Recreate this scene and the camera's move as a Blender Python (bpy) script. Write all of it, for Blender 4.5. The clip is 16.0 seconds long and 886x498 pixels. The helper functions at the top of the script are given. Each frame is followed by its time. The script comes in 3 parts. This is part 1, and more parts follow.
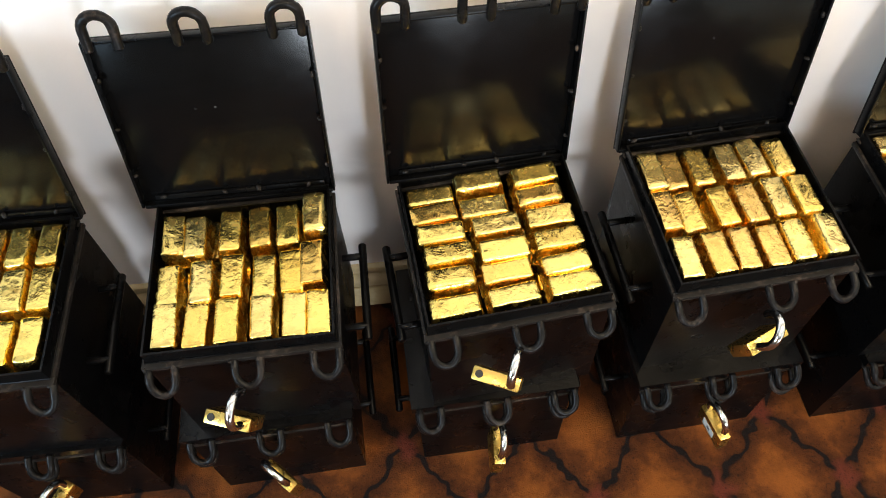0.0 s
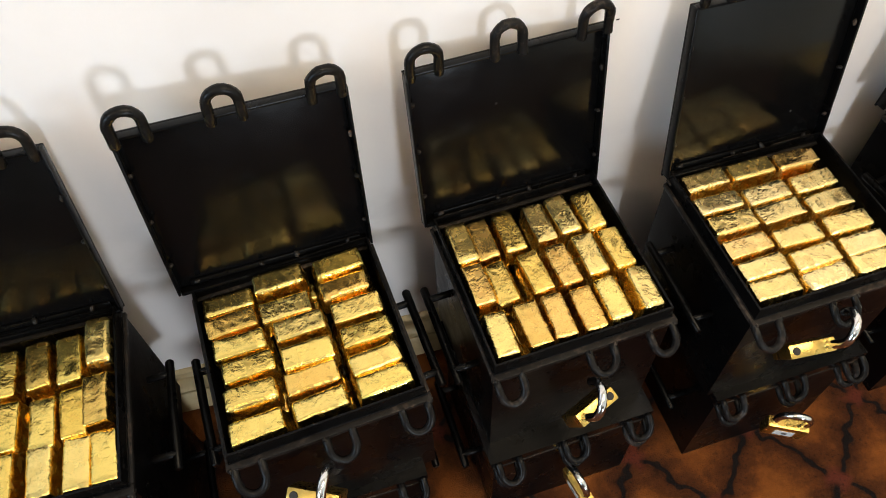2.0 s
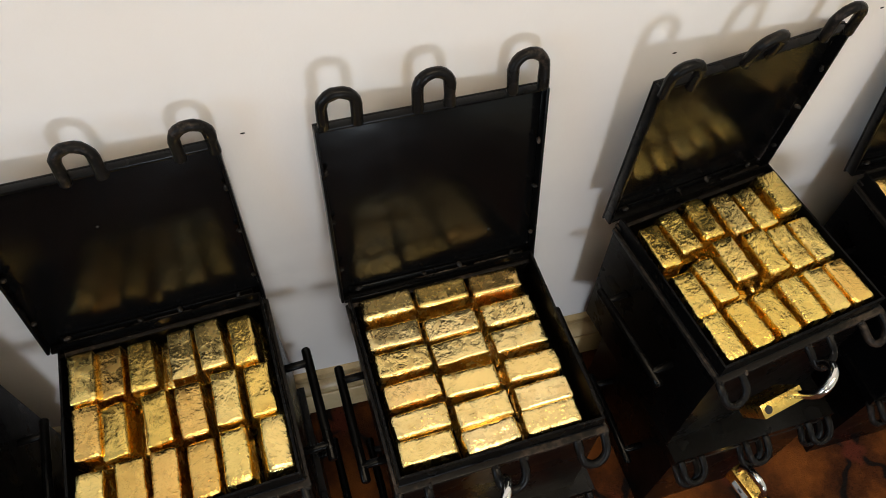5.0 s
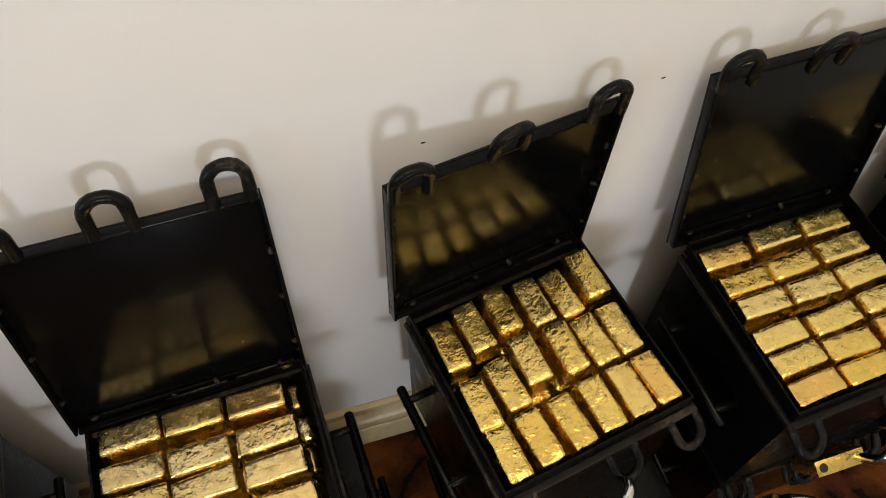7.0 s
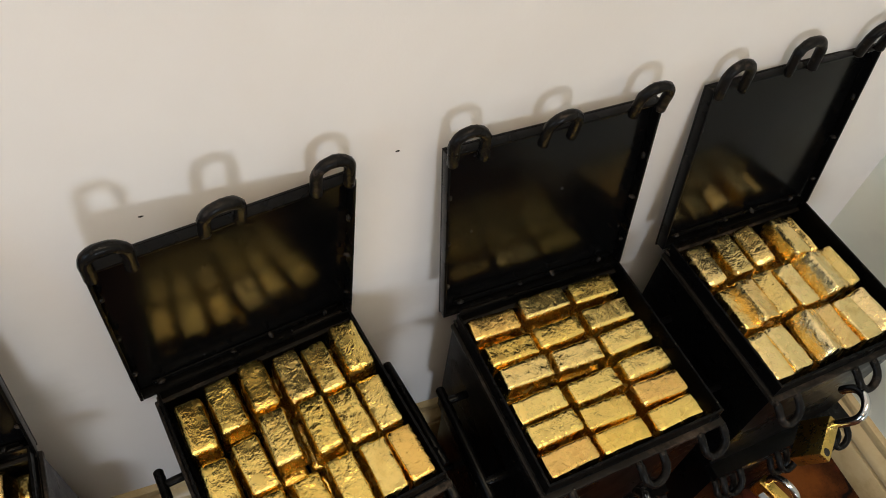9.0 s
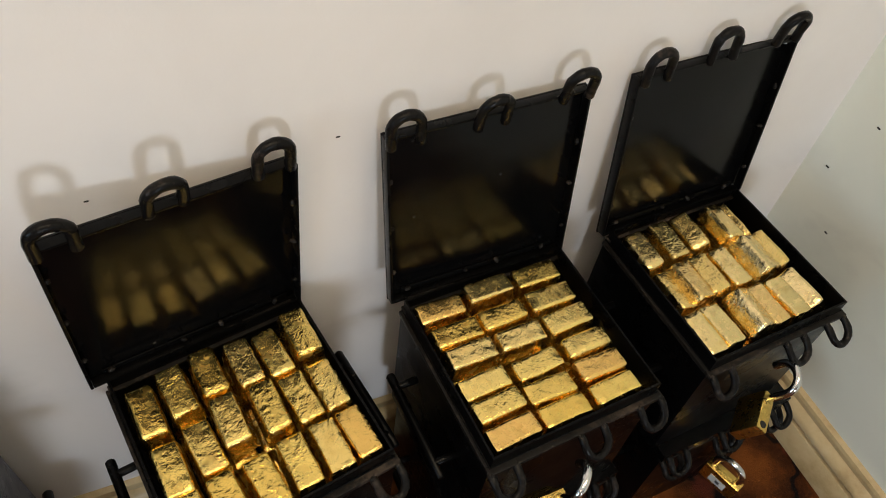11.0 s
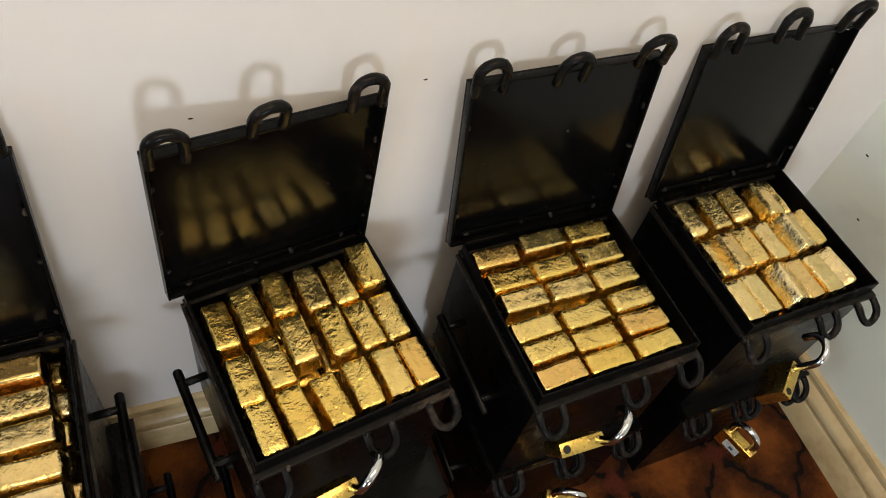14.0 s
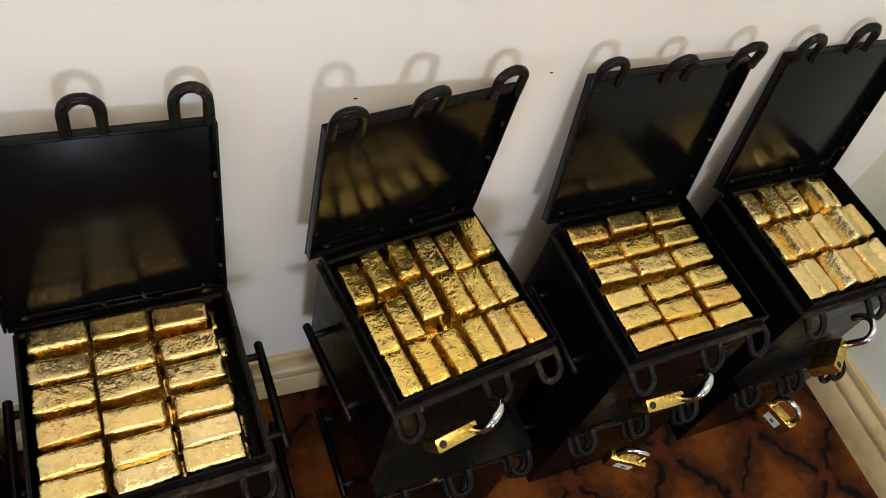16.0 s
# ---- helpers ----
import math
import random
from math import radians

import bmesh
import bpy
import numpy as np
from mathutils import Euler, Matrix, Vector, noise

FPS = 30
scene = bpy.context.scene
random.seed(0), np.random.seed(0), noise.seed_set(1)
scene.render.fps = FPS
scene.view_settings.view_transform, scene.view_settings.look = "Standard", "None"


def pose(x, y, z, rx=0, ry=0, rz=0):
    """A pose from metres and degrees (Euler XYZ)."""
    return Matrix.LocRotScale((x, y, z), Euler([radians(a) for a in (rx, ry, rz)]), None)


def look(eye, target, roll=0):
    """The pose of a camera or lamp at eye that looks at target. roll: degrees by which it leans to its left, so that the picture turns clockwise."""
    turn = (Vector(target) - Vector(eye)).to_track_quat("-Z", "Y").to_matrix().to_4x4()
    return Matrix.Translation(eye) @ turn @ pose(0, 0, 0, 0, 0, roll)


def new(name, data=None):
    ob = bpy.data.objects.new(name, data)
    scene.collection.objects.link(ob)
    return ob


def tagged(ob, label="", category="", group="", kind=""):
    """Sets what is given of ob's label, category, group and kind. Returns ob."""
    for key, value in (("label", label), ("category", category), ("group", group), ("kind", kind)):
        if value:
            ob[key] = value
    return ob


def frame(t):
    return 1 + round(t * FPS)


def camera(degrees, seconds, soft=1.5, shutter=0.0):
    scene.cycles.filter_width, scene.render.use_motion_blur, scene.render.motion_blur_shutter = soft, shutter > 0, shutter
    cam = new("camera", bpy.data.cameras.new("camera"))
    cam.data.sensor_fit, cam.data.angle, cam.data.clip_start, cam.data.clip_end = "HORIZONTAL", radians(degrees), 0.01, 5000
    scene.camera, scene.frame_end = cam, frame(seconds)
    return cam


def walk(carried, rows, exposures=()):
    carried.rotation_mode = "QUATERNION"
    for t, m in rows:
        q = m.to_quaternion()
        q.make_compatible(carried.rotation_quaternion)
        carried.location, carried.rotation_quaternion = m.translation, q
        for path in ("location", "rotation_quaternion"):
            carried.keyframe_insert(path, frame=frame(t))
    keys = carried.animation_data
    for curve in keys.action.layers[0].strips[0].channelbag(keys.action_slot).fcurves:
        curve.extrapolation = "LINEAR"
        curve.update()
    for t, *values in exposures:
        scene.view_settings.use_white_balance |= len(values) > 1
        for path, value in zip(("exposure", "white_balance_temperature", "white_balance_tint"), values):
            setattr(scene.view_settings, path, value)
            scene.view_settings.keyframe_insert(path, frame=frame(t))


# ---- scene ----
# camera and its walk
cam = camera(61.2, 16.0, soft=0.95)
PATH = [
    (0, (1.713, 0.274, 1.446), (1.759, 1.355, -0.236), -3.1),
    (0.5, (1.755, 0.259, 1.444), (1.813, 1.38, -0.211), -3.4),
    (1, (1.792, 0.27, 1.439), (1.863, 1.412, -0.201), -4.5),
    (1.5, (1.851, 0.314, 1.44), (1.997, 1.439, -0.206), -4.6),
    (2, (1.915, 0.359, 1.433), (2.142, 1.469, -0.215), -3.4),
    (2.5, (1.96, 0.405, 1.428), (2.246, 1.499, -0.222), -2.1),
    (3, (2.028, 0.431, 1.423), (2.363, 1.511, -0.227), -0.3),
    (3.5, (2.163, 0.451, 1.418), (2.491, 1.516, -0.243), 0.0),
    (4, (2.254, 0.431, 1.411), (2.564, 1.526, -0.234), 1.2),
    (4.2, (2.281, 0.434, 1.411), (2.578, 1.521, -0.241), 1.8),
    (6.3, (2.574, 0.59, 1.395), (2.855, 1.644, -0.281), -0.7),
    (6.5, (2.598, 0.593, 1.391), (2.902, 1.64, -0.285), 0.0),
    (7, (2.713, 0.591, 1.389), (3.032, 1.633, -0.288), 0.4),
    (7.5, (2.792, 0.581, 1.387), (3.141, 1.632, -0.278), 1.6),
    (8, (2.84, 0.564, 1.388), (3.254, 1.642, -0.245), 3.9),
    (8.5, (2.876, 0.56, 1.393), (3.37, 1.644, -0.214), 6.5),
    (9, (2.912, 0.555, 1.395), (3.47, 1.639, -0.19), 8.2),
    (9.2, (2.919, 0.557, 1.397), (3.511, 1.625, -0.187), 9.5),
    (11.3, (2.923, 0.482, 1.394), (3.567, 1.589, -0.143), 9.1),
    (11.5, (2.916, 0.482, 1.395), (3.552, 1.581, -0.15), 9.3),
    (12, (2.897, 0.476, 1.398), (3.507, 1.571, -0.161), 9.6),
    (12.5, (2.887, 0.479, 1.402), (3.499, 1.557, -0.167), 10.9),
    (13, (2.866, 0.469, 1.397), (3.504, 1.536, -0.17), 12.8),
    (13.5, (2.844, 0.463, 1.391), (3.495, 1.515, -0.18), 14.2),
    (14, (2.817, 0.463, 1.398), (3.453, 1.509, -0.184), 14.8),
    (14.5, (2.79, 0.463, 1.4), (3.428, 1.512, -0.179), 15.7),
    (15, (2.756, 0.451, 1.413), (3.391, 1.496, -0.169), 16.5),
    (15.5, (2.675, 0.441, 1.429), (3.329, 1.483, -0.148), 17.6),
    (16, (2.604, 0.43, 1.445), (3.274, 1.453, -0.137), 18.4),
]
EXPOSURES = [(0.0, 0.88), (1.0, 0.72), (2.0, 0.36), (4.0, -0.02), (7.0, -0.36), (12.0, -0.36), (16.0, -0.20)]
walk(cam, [(t, look(eye, target, roll)) for t, eye, target, roll in PATH], EXPOSURES)

# ---------------------------------------------------------------- light
WALL_Y, WALL_X, LEFT_X, FRONT_Y, CEIL = 1.10, 4.0, -0.9, -3.2, 2.6

world = bpy.data.worlds.new("world")
scene.world = world
world.use_nodes = True
wn = world.node_tree.nodes
sky = wn.new("ShaderNodeTexSky")
sky.sky_type, sky.sun_disc = "NISHITA", False
sky.sun_elevation, sky.sun_rotation = radians(35), radians(200)
wn["Background"].inputs["Strength"].default_value = 0.1
world.node_tree.links.new(sky.outputs["Color"], wn["Background"].inputs["Color"])


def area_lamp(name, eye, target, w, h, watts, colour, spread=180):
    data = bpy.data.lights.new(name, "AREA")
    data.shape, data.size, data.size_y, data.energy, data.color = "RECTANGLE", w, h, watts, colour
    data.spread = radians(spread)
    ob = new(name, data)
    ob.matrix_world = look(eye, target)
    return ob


# cool light from the room's far end, weaker from its side; warm from overhead
# unseen area lamps, added with no window or fixture built for them
area_lamp("cool_key_light", (2.70, FRONT_Y + 0.03, 0.88), (2.80, 1.1, 0.85), 0.55, 0.60, 54, (0.80, 0.90, 1.0))
area_lamp("cool_side_fill", (-0.4, -0.7, 1.35), (1.5, 1.1, 0.7), 1.4, 1.2, 36, (0.58, 0.80, 1.0))
area_lamp("warm_left_fill", (0.9, -0.7, CEIL - 0.06), (2.8, 1.0, 0.6), 0.6, 0.5, 12, (1.0, 0.70, 0.40))
# overhead fill, placed to brighten the bars' upper faces
area_lamp("warm_overhead_fill", (2.85, 0.0, CEIL - 0.06), (2.85, 0.35, 0.3), 1.7, 0.7, 31, (1.0, 0.81, 0.56))


# ---------------------------------------------------------------- materials
def material(name, colour, rough=0.5, metal=0.0):
    m = bpy.data.materials.new(name)
    m.use_nodes = True
    b = m.node_tree.nodes["Principled BSDF"]
    b.inputs["Base Color"].default_value = (*colour, 1)
    b.inputs["Roughness"].default_value = rough
    b.inputs["Metallic"].default_value = metal
    return m, m.node_tree.nodes, m.node_tree.links, b


def tex_noise(nodes, links, coord, scale, detail=4.0, rough=0.55, dist=0.0):
    n = nodes.new("ShaderNodeTexNoise")
    n.inputs["Scale"].default_value, n.inputs["Detail"].default_value = scale, detail
    n.inputs["Roughness"].default_value, n.inputs["Distortion"].default_value = rough, dist
    links.new(coord, n.inputs["Vector"])
    return n.outputs["Fac"]


def ramp(nodes, links, fac, stops):
    r = nodes.new("ShaderNodeValToRGB")
    e = r.color_ramp.elements
    while len(e) < len(stops):
        e.new(0.5)
    for el, (p, c) in zip(e, stops):
        el.position, el.color = p, (*c, 1) if len(c) == 3 else c
    links.new(fac, r.inputs["Fac"])
    return r.outputs["Color"]


def grey(v):
    return (v, v, v)


def math_node(nodes, links, op, a, b=None, c=None):
    n = nodes.new("ShaderNodeMath")
    n.operation = op
    for i, v in enumerate((a, b, c)):
        if v is None:
            continue
        if isinstance(v, (int, float)):
            n.inputs[i].default_value = v
        else:
            links.new(v, n.inputs[i])
    return n.outputs[0]


def bump(nodes, links, bsdf, height, strength, distance, normal=None):
    n = nodes.new("ShaderNodeBump")
    n.inputs["Strength"].default_value, n.inputs["Distance"].default_value = strength, distance
    links.new(height, n.inputs["Height"])
    if normal is not None:
        links.new(normal, n.inputs["Normal"])
    links.new(n.outputs["Normal"], bsdf.inputs["Normal"])
    return n.outputs["Normal"]


def mix_colour(nodes, links, fac, a, b):
    n = nodes.new("ShaderNodeMix")
    n.data_type = "RGBA"
    for sock, v in ((n.inputs["Factor"], fac), (n.inputs["A"], a), (n.inputs["B"], b)):
        if isinstance(v, (int, float)):
            sock.default_value = v
        elif isinstance(v, tuple):
            sock.default_value = (*v, 1)
        else:
            links.new(v, sock)
    return n.outputs["Result"]


def object_coord(nodes, links, shift=True):
    """Object coordinates, moved by the object's random number so that copies differ."""
    t = nodes.new("ShaderNodeTexCoord").outputs["Object"]
    if not shift:
        return t
    info = nodes.new("ShaderNodeObjectInfo").outputs["Random"]
    add = nodes.new("ShaderNodeVectorMath")
    add.operation = "MULTIPLY_ADD"
    links.new(info, add.inputs[0])
    add.inputs[1].default_value = (17.0, 29.0, 11.0)
    links.new(t, add.inputs[2])
    return add.outputs[0]


def make_gold(name, crumple, pale):
    """Gold foil; crumple: how strongly it is creased, pale: 0 for deep yellow, 1 for pale gold."""
    m, n, l, b = material(name, (0.95, 0.66, 0.2), 0.25, 1.0)
    co = object_coord(n, l)
    rnd = n.new("ShaderNodeObjectInfo").outputs["Random"]

    def tint(c, p):
        return tuple(u + (v - u) * pale for u, v in zip(c, p))

    tone = ramp(n, l, rnd, [(0.0, tint((0.90, 0.595, 0.095), (0.91, 0.665, 0.235))), (0.25, tint((0.97, 0.715, 0.155), (0.96, 0.755, 0.35))), (0.5, tint((0.96, 0.705, 0.195), (0.96, 0.785, 0.44))),
                            (0.70, tint((0.95, 0.675, 0.115), (0.95, 0.74, 0.31))), (0.86, tint((0.90, 0.56, 0.12), (0.91, 0.625, 0.29))), (1.0, tint((0.74, 0.49, 0.10), (0.80, 0.54, 0.20)))])
    mott = tex_noise(n, l, co, 40, 4, 0.6)
    col = mix_colour(n, l, ramp(n, l, mott, [(0.52, grey(0)), (0.78, grey(0.55))]), tone, (0.62, 0.35, 0.07))
    l.new(col, b.inputs["Base Color"])
    l.new(ramp(n, l, tex_noise(n, l, co, 70, 3), [(0.3, grey(0.15)), (0.75, grey(0.34))]), b.inputs["Roughness"])
    # broad dents first, then creases that lie in patches; some bars are wrapped smooth, some crumpled
    dents = tex_noise(n, l, co, 55, 2, 0.5, 0.3)
    patch = ramp(n, l, tex_noise(n, l, co, 34, 2, 0.5), [(0.36, grey(0.30)), (0.60, grey(1.0))])
    much = ramp(n, l, math_node(n, l, "FRACT", math_node(n, l, "MULTIPLY", rnd, 7.37)), [(0.10, grey(0.35)), (0.65, grey(1.0))])
    patch = math_node(n, l, "MULTIPLY", patch, much)
    fold = math_node(n, l, "ABSOLUTE", math_node(n, l, "SUBTRACT", tex_noise(n, l, co, 80, 1, 0.5, 0.4), 0.5))
    n1 = bump(n, l, b, dents, 0.6, 0.0022)
    n2 = bump(n, l, b, math_node(n, l, "MULTIPLY", fold, patch), 0.7, 0.0020 * crumple, n1)
    n3 = bump(n, l, b, math_node(n, l, "MULTIPLY", tex_noise(n, l, co, 150, 1, 0.5, 0.5), patch), 0.7, 0.0013 * crumple, n2)
    bump(n, l, b, math_node(n, l, "MULTIPLY", tex_noise(n, l, co, 290, 2, 0.55, 0.3), patch), 0.8, 0.0010 * crumple, n3)
    return m


def make_black(name, base, rough_lo, rough_hi, wear, wear_colour, bump_size, specks=False):
    m, n, l, b = material(name, base, rough_lo)
    b.inputs["Specular IOR Level"].default_value = 0.115
    co = object_coord(n, l)
    big = tex_noise(n, l, co, 14, 5, 0.6)
    fine = tex_noise(n, l, co, 160, 4, 0.6)
    worn = ramp(n, l, math_node(n, l, "ADD", math_node(n, l, "MULTIPLY", big, 0.6), math_node(n, l, "MULTIPLY", fine, 0.4)), [(0.62 - wear, grey(0)), (0.72 - wear * 0.6, grey(1))])
    dust = mix_colour(n, l, ramp(n, l, tex_noise(n, l, co, 5, 6, 0.7), [(0.45, grey(0)), (0.8, grey(0.35))]), base, (0.006, 0.0055, 0.005))
    col = mix_colour(n, l, worn, dust, wear_colour)
    if specks:
        v = n.new("ShaderNodeTexVoronoi")
        v.inputs["Scale"].default_value = 24.0
        l.new(co, v.inputs["Vector"])
        few = ramp(n, l, tex_noise(n, l, co, 9, 2), [(0.5, grey(0)), (0.56, grey(1))])
        dot = math_node(n, l, "MULTIPLY", ramp(n, l, v.outputs["Distance"], [(0.025, grey(0.8)), (0.05, grey(0))]), few)
        col = mix_colour(n, l, dot, col, (0.06, 0.057, 0.055))
    l.new(col, b.inputs["Base Color"])
    l.new(ramp(n, l, big, [(0.3, grey(rough_lo)), (0.75, grey(rough_hi))]), b.inputs["Roughness"])
    n1 = bump(n, l, b, tex_noise(n, l, co, 11, 2), 0.25, 0.004)
    bump(n, l, b, fine, 0.35, bump_size, n1)
    return m


def make_wall(name, tint):
    m, n, l, b = material(name, (0.80, 0.78, 0.75), 0.55)
    co = object_coord(n, l, False)
    blot = tex_noise(n, l, co, 2.2, 5, 0.6, 0.4)
    col = ramp(n, l, blot, [(p, tuple(u * v for u, v in zip(c, tint))) for p, c in ((0.3, (0.775, 0.735, 0.715)), (0.6, (0.82, 0.785, 0.775)), (0.8, (0.845, 0.815, 0.81)))])
    # scuffs at the height of the lids' hinges
    sep = n.new("ShaderNodeSeparateXYZ")
    l.new(co, sep.inputs[0])
    band = math_node(n, l, "SUBTRACT", 1.0, math_node(n, l, "MULTIPLY", math_node(n, l, "ABSOLUTE", math_node(n, l, "SUBTRACT", sep.outputs["Z"], 0.46)), 7.0))
    streak = n.new("ShaderNodeMapping")
    streak.inputs["Scale"].default_value = (5.0, 5.0, 9.0)
    l.new(co, streak.inputs["Vector"])
    sc = tex_noise(n, l, streak.outputs[0], 1.1, 4, 0.5, 0.5)
    fac = math_node(n, l, "MULTIPLY", math_node(n, l, "MAXIMUM", band, 0.0), ramp(n, l, sc, [(0.52, grey(0)), (0.85, grey(0.40))]))
    l.new(mix_colour(n, l, fac, col, (0.34, 0.34, 0.35)), b.inputs["Base Color"])
    n1 = bump(n, l, b, tex_noise(n, l, co, 6, 3), 0.25, 0.01)
    bump(n, l, b, tex_noise(n, l, co, 220, 3), 0.12, 0.001, n1)
    return m


def make_cream():
    m, n, l, b = material("cream_gloss", (0.72, 0.62, 0.45), 0.35)
    co = object_coord(n, l)
    l.new(ramp(n, l, tex_noise(n, l, co, 9, 6, 0.7), [(0.3, (0.42, 0.29, 0.14)), (0.5, (0.58, 0.45, 0.25)), (0.8, (0.68, 0.56, 0.35))]), b.inputs["Base Color"])
    bump(n, l, b, tex_noise(n, l, co, 120, 4), 0.2, 0.0008)
    return m


def make_carpet():
    m, n, l, b = material("carpet_pile", (0.2, 0.07, 0.02), 0.95)
    co = object_coord(n, l, False)
    sep = n.new("ShaderNodeSeparateXYZ")
    l.new(co, sep.inputs[0])
    wob = n.new("ShaderNodeTexNoise")
    wob.inputs["Scale"].default_value, wob.inputs["Detail"].default_value = 27.0, 1.0
    l.new(co, wob.inputs["Vector"])
    wsep = n.new("ShaderNodeSeparateXYZ")
    l.new(wob.outputs["Color"], wsep.inputs[0])
    dx = math_node(n, l, "MULTIPLY", math_node(n, l, "SUBTRACT", wsep.outputs[0], 0.5), 0.045)
    dy = math_node(n, l, "MULTIPLY", math_node(n, l, "SUBTRACT", wsep.outputs[1], 0.5), 0.045)
    x = math_node(n, l, "ADD", math_node(n, l, "SUBTRACT", sep.outputs["X"], 2.229), dx)
    y = math_node(n, l, "ADD", math_node(n, l, "SUBTRACT", sep.outputs["Y"], 0.615), dy)
    xs, ys = math_node(n, l, "MULTIPLY", x, 1 / 0.236), math_node(n, l, "MULTIPLY", y, 1 / 0.284)
    u, v = math_node(n, l, "ADD", xs, ys), math_node(n, l, "SUBTRACT", xs, ys)

    def near(w):  # distance to the nearest whole number
        return math_node(n, l, "ABSOLUTE", math_node(n, l, "SUBTRACT", w, math_node(n, l, "ROUND", w)))

    nu, nv = near(u), near(v)
    d = math_node(n, l, "MINIMUM", nu, nv)
    far = math_node(n, l, "MAXIMUM", nu, nv)
    line = math_node(n, l, "MULTIPLY", ramp(n, l, d, [(0.019, grey(1)), (0.034, grey(0))]), ramp(n, l, far, [(0.09, grey(0)), (0.13, grey(1))]))
    mott = tex_noise(n, l, co, 26, 6, 0.7)
    tuft = tex_noise(n, l, co, 420, 2)
    base = ramp(n, l, math_node(n, l, "ADD", math_node(n, l, "MULTIPLY", d, 1.15), math_node(n, l, "MULTIPLY", mott, 0.75)),
                [(0.3, (0.020, 0.0062, 0.0024)), (0.55, (0.068, 0.0200, 0.0052)), (0.85, (0.175, 0.054, 0.0105))])
    node = ramp(n, l, math_node(n, l, "ADD", far, math_node(n, l, "MULTIPLY", mott, 0.05)), [(0.085, grey(0.8)), (0.17, grey(0))])
    col = mix_colour(n, l, node, base, (0.095, 0.020, 0.012))
    col = mix_colour(n, l, line, col, (0.006, 0.004, 0.004))
    speck = ramp(n, l, tex_noise(n, l, co, 190, 3), [(0.56, grey(0)), (0.68, grey(0.7))])
    col = mix_colour(n, l, math_node(n, l, "MULTIPLY", speck, ramp(n, l, d, [(0.1, grey(1)), (0.3, grey(0.2))])), col, (0.014, 0.006, 0.004))
    l.new(col, b.inputs["Base Color"])
    bump(n, l, b, math_node(n, l, "ADD", tuft, math_node(n, l, "MULTIPLY", mott, 0.5)), 0.7, 0.003)
    b.inputs["Specular IOR Level"].default_value = 0.15
    return m


def make_plain(name, colour, rough, metal=0.0, vary=0.25, scale=70, bump_size=0.0006):
    m, n, l, b = material(name, colour, rough, metal)
    co = object_coord(n, l)
    f = tex_noise(n, l, co, scale, 5, 0.65)
    l.new(ramp(n, l, f, [(0.3, tuple(c * (1 - vary) for c in colour)), (0.7, colour)]), b.inputs["Base Color"])
    l.new(ramp(n, l, f, [(0.3, grey(min(1, rough * 1.35))), (0.75, grey(rough * 0.8))]), b.inputs["Roughness"])
    bump(n, l, b, f, 0.25, bump_size)
    return m


SMOOTH_GOLD = make_gold("smooth_gold_foil", 0.6, 0.22)
FOIL_GOLD = make_gold("gold_foil", 0.8, 0.45)
PALE_GOLD = make_gold("pale_gold_foil", 0.95, 0.9)
CRUMPLED_GOLD = make_gold("crumpled_gold_foil", 1.3, 0.35)
BLACK = make_black("black_gloss_paint", (0.0019, 0.0019, 0.0021), 0.20, 0.42, -0.01, (0.010, 0.0085, 0.0075), 0.0006)
SHEET = make_black("black_sheet_paint", (0.0022, 0.0022, 0.0024), 0.15, 0.24, -0.06, (0.02, 0.018, 0.016), 0.0002, True)
WORN = make_black("worn_black_paint", (0.013, 0.0115, 0.0105), 0.26, 0.45, 0.10, (0.075, 0.056, 0.044), 0.0014)
RING = make_black("ring_black_paint", (0.007, 0.0065, 0.0065), 0.20, 0.38, 0.07, (0.055, 0.041, 0.033), 0.0014)
GLOSS = make_black("glossy_black_lid_paint", (0.0018, 0.0018, 0.002), 0.16, 0.34, -0.03, (0.02, 0.017, 0.015), 0.0006)
GLOSS.node_tree.nodes["Principled BSDF"].inputs["Specular IOR Level"].default_value = 0.24
SHEET.node_tree.nodes["Principled BSDF"].inputs["Specular IOR Level"].default_value = 0.22
WALL = make_wall("wall_paint", (1.0, 1.0, 1.0))
EAST_WALL = make_wall("greenish_wall_paint", (0.99, 1.07, 0.99))
PANEL = make_plain("brown_wall_paint", (0.30, 0.24, 0.18), 0.6, 0.0, 0.25, 5)
CEILING = make_plain("ceiling_paint", (0.78, 0.76, 0.72), 0.7, 0.0, 0.04, 8)
CREAM = make_cream()
CARPET = make_carpet()
BRASS = make_plain("brass", (0.80, 0.55, 0.15), 0.26, 1.0, 0.25, 90)
CHROME = make_plain("chrome_steel", (0.80, 0.80, 0.80), 0.12, 1.0, 0.2, 60, 0.0003)
DARK = make_plain("dark_hole", (0.012, 0.010, 0.008), 0.6)
PAPER = make_plain("paper_sticker", (0.62, 0.61, 0.58), 0.6, 0.0, 0.12, 40)
INK = make_plain("grey_ink", (0.10, 0.10, 0.11), 0.6)


# ---------------------------------------------------------------- mesh tools
def mesh_of(name, bm, mat, smooth=True):
    me = bpy.data.meshes.new(name)
    bm.normal_update()
    bm.to_mesh(me)
    bm.free()
    me.materials.append(mat)
    if smooth:
        me.polygons.foreach_set("use_smooth", [True] * len(me.polygons))
        me.set_sharp_from_angle(angle=radians(40))
    return me


def part(name, bm, mat, parent=None, label="", at=None):
    ob = new(name, mesh_of(name, bm, mat))
    if parent is not None:
        ob.parent = parent
    if at is not None:
        ob.matrix_basis = at
    if label:
        ob["label"] = label
    return ob


